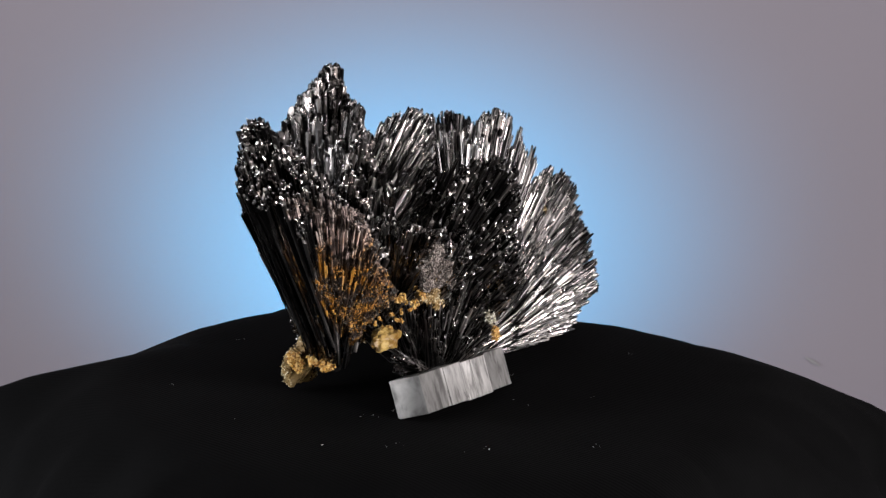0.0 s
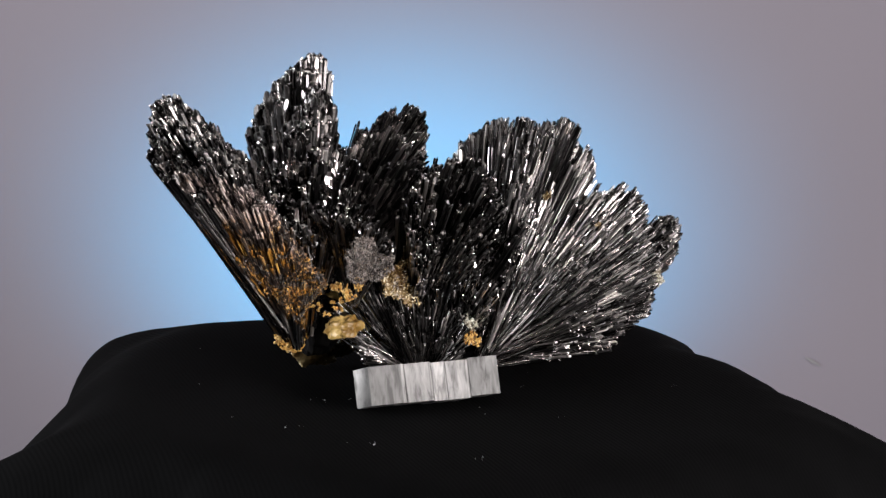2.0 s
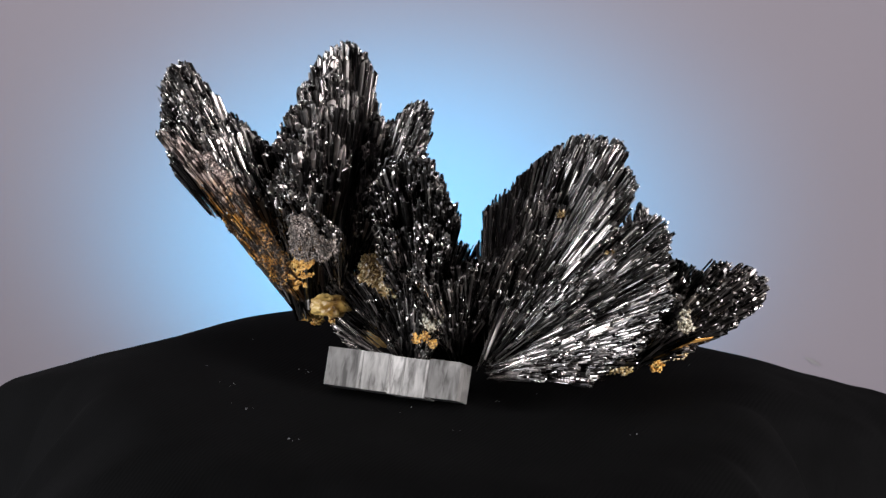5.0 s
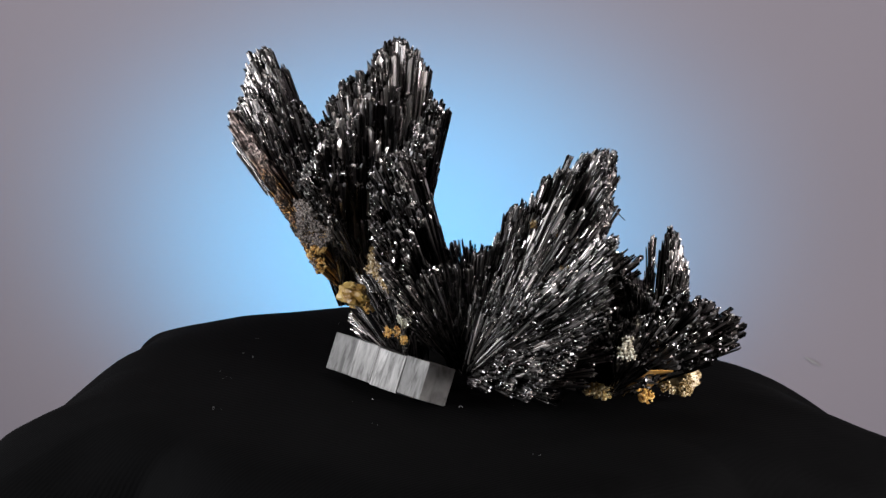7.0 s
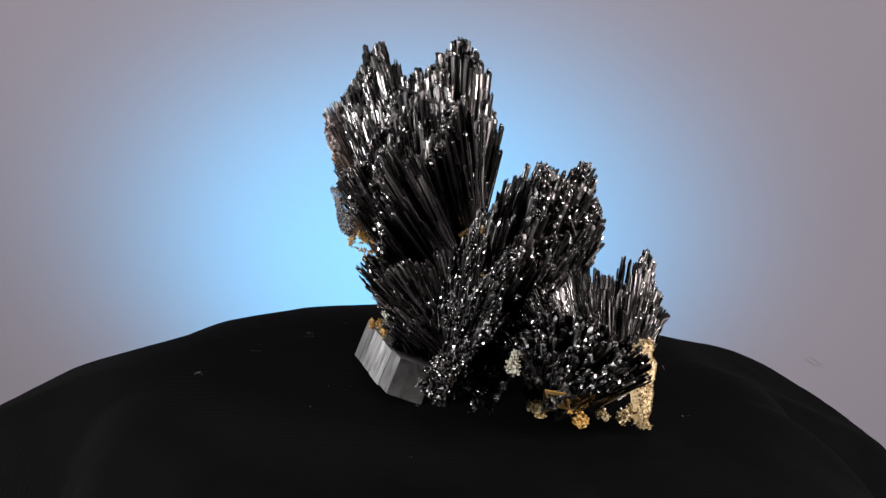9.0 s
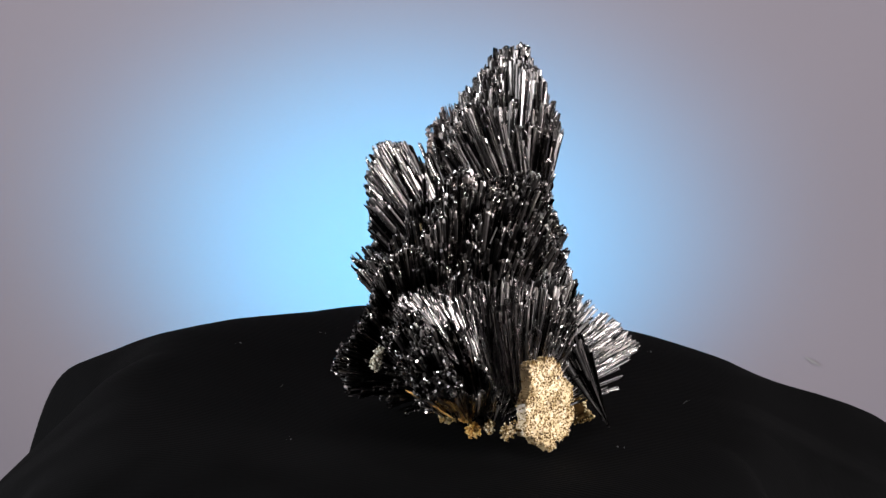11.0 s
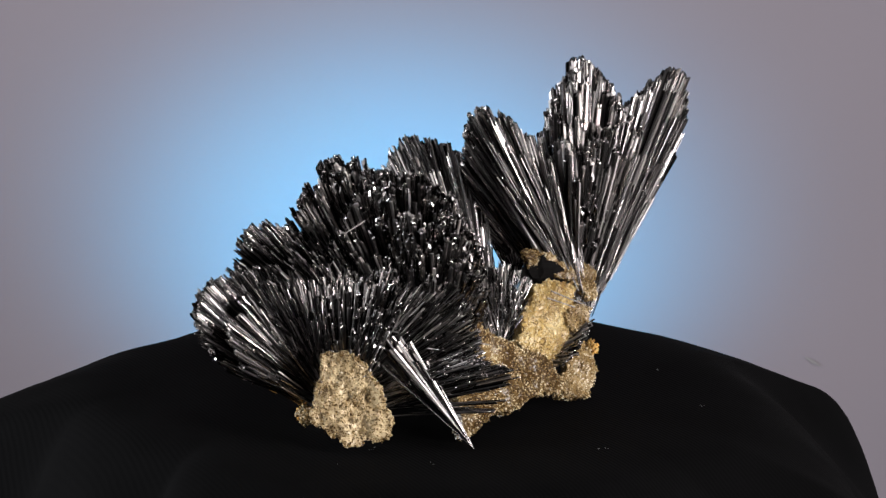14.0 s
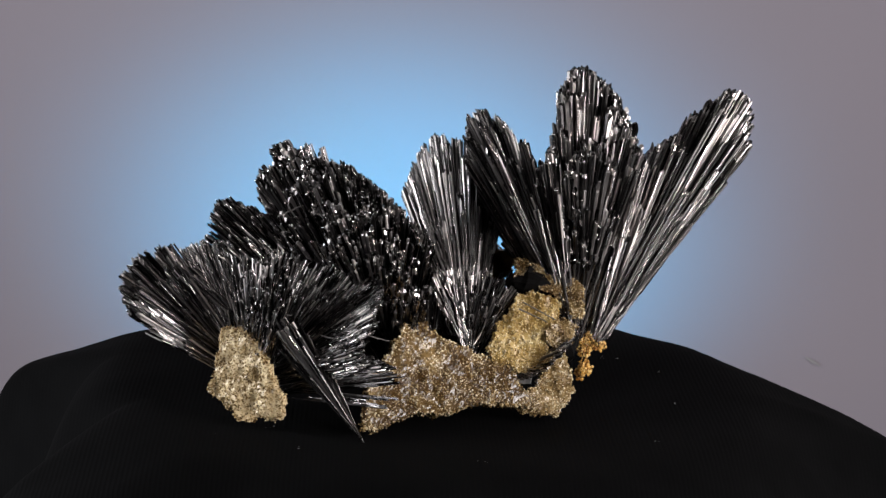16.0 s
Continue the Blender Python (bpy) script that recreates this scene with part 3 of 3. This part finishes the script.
    # ochre pieces on the front
    for k, (c, z, n, m) in enumerate((((-42.5, 4, 15), (4, 3.5, 2.6), 80, OCHRE), ((-47, -10, 32), (2.6, 2, 1.8), 30, OCHRE), ((-43, -12, 33), (1.5, 1.5, 1.2), 14, OCHRE),
                                     ((-33, -21, 36), (2.4, 1.6, 2.4), 24, OCHRE),
                                     ((-38, -17, 35), (2, 1.5, 1.5), 20, OCHRE), ((-42, 6, 13), (3.5, 4, 3), 60, OCHRE), ((3, -18, 17), (2.2, 1.5, 2.5), 30, OCHRE), ((4, -17, 23), (3, 1.8, 4), 50, PALE),
                                     ((48, 20, 6), (8, 4, 3), 130, YELLOW), ((34, 4, 53), (1.8, 1.2, 1.6), 18, TAN), ((41, 5, 52), (1.2, 1.0, 1.2), 9, OCHRE), ((47, 8, 50), (1.2, 1, 1.2), 9, TAN),
                                     ((70, 5, 28), (3, 2, 3), 40, PALE), ((62, 39, 7), (2.2, 2.2, 3), 40, TAN), ((57, 27, 6), (3, 3, 3), 40, OCHRE), ((61, 32, 8), (2, 2, 2), 24, TAN), ((-40, 18, 11), (2.5, 3, 4), 50, OCHRE), ((50, 2, 44), (1.0, 1, 1), 8, TAN))):
        crust(s, c, z, n, m, k + 20, ("tan" if m is TAN else "pale" if m is PALE else "ochre") + " granular mineral crust")
    druse("grey_crust", s, ((-37, -23, 37), (-23, -22, 37), (-23, -25, 48), (-37, -27, 52)),
          [(0, 0.2), (0.3, 0), (0.7, 0.1), (1, 0.3), (0.95, 0.6), (0.6, 0.7), (0.5, 1), (0.1, 0.95)], 2, 2400, 0.22, GREYISH, 17, "grey-tan granular crust", sheet=False)
    druse("tan_lump", s, ((-21.5, -10, 25), (-9.5, -10, 25), (-9.5, -10, 40), (-21.5, -10, 40)),
          [(0.05, 0.3), (0.3, 0.36), (0.55, 0.2), (0.75, 0), (1, 0.15), (0.85, 0.42), (0.6, 0.5), (0.75, 0.75), (0.75, 1), (0.4, 0.95), (0, 0.65)], 2.5, 1000, 0.3, TAN, 18, "flat tan crust lump")
    for k in range(26):
        x = rng.uniform(-47, -31)
        crust(s, (x, -9 - 0.75 * (x + 46) + rng.normal(0, 0.8), rng.uniform(26, 38)), rng.uniform(0.4, 1.1, 3), 5, OCHRE, 60 + k, "ochre granular mineral crust")
    lump("ochre_block", s, (-31.5, -7, 20.5), (5.5, 3.2, 3.4), YELLOW, 41, "smooth yellow mineral block", 0.32, 4, 12)
    # loose needles lying on the fans
    for x, y, z, dx, dy, dz in ((-44, -15, 41, -1.2, 0, 5), (33, 50, 27, -6, 1, -1.2), (38, 49, 36, -4, 1, 4), (21, 52, 28, -6, 0, -1.5), (48, 47, 33, -7, 2, -1),
                                (-22, 24, 31, -9, 3, -4), (-21, 24, 29, -8, 2, -3), (5, 30, 25, -8, 1, -8), (7, 29, 27, -8, 1, -8), (40, 27, 57, 6, 0, -3),
                                (80, 20, 27, 6, 0, 2)):
        one, a = Needles(), np.array((x, y, z), float)
        one.add(a, a + np.array((dx, dy, dz)), 0.22, 0.18, rng)
        one.link("loose_needle", CRYSTAL, s, "thin silvery needle")
    # sticker with dark strokes
    c, u, v = Vector((67.9, 18.2, 15.0)), Vector((2.0, 2.5, 0)), Vector((6.6, -2.3, 4.3))
    n = u.cross(v).normalized()
    at = lambda a, b, h: (c + u * a + v * b + n * h) * MM
    quad = lambda pts, h: [at(a, b, h) for a, b in pts] + [at(a, b, h - 0.25) for a, b in pts]
    sides = [(0, 1, 2, 3), (7, 6, 5, 4), (0, 4, 5, 1), (1, 5, 6, 2), (2, 6, 7, 3), (3, 7, 4, 0)]
    card = link_mesh("sticker", quad([(-1, -1), (1, -1), (1, 1), (-1, 1)], 0), sides, LABEL, s, "small gold sticker with dark marks")
    for a0, b0, a1, b1 in ((-0.7, -0.6, -0.7, 0.6), (-0.7, 0.5, -0.25, 0.5), (-0.05, -0.6, 0.0, 0.6), (0.0, 0.6, 0.35, -0.2), (0.35, -0.2, 0.7, 0.6), (0.7, 0.6, 0.75, -0.6)):
        d = Vector((a1 - a0, b1 - b0, 0)).normalized() * 0.09
        link_mesh("stroke", quad([(a0 - d.y, b0 + d.x), (a0 + d.y, b0 - d.x), (a1 + d.y, b1 - d.x), (a1 - d.y, b1 + d.x)], 0.12), sides, INK, card)
    return s


SPECIMEN = specimen()


def lint():
    rng = np.random.default_rng(5)
    v, f = [], []
    spots = [(-67, 16), (-40, -7), (-55, -29), (-45, -47), (-37, -9), (22, -9), (-37, -10), (-51, -31), (-37, -49), (-50, -30), (2, -26), (66, -20), (-69, 59), (38, 63), (-58, 50), (28, 2), (-31, -9)]
    spots += [tuple(rng.uniform(-75, 75, 2)) for _ in range(8)]
    for k, (x, y) in enumerate(spots):
        if math.hypot(x, y) > 80:
            continue
        for _ in range(1 + k % 3):
            q = np.linalg.qr(rng.normal(0, 1, (3, 3)))[0]
            r = rng.uniform(0.07, 0.2)
            n = len(v)
            long = np.array([rng.uniform(1, 4 if k % 4 == 0 else 1.6), 1, 0.6])
            v.extend((np.array((x, y, 0.12)) + np.append(rng.normal(0, 0.9, 2), 0) + (ICO * long) @ q * r * np.array([1, 1, 0.4])) * MM)
            f.extend([(a + n, b + n, c + n) for a, b, c in TRI])
    return tagged(link_mesh("lint", v, f, LINT, None), "white specks of lint and crystal dust on black cloth", "lint", kind="stuff")


LINT_OB = lint()


def motions():
    rows = [(t, pose(0, 0, 0, 0, 0, TURN * (t - T_REF))) for t in range(17)]
    for ob in (TABLE, CLOTH_OB, BLOCK, SPECIMEN, LINT_OB):
        walk(ob, rows)


motions()
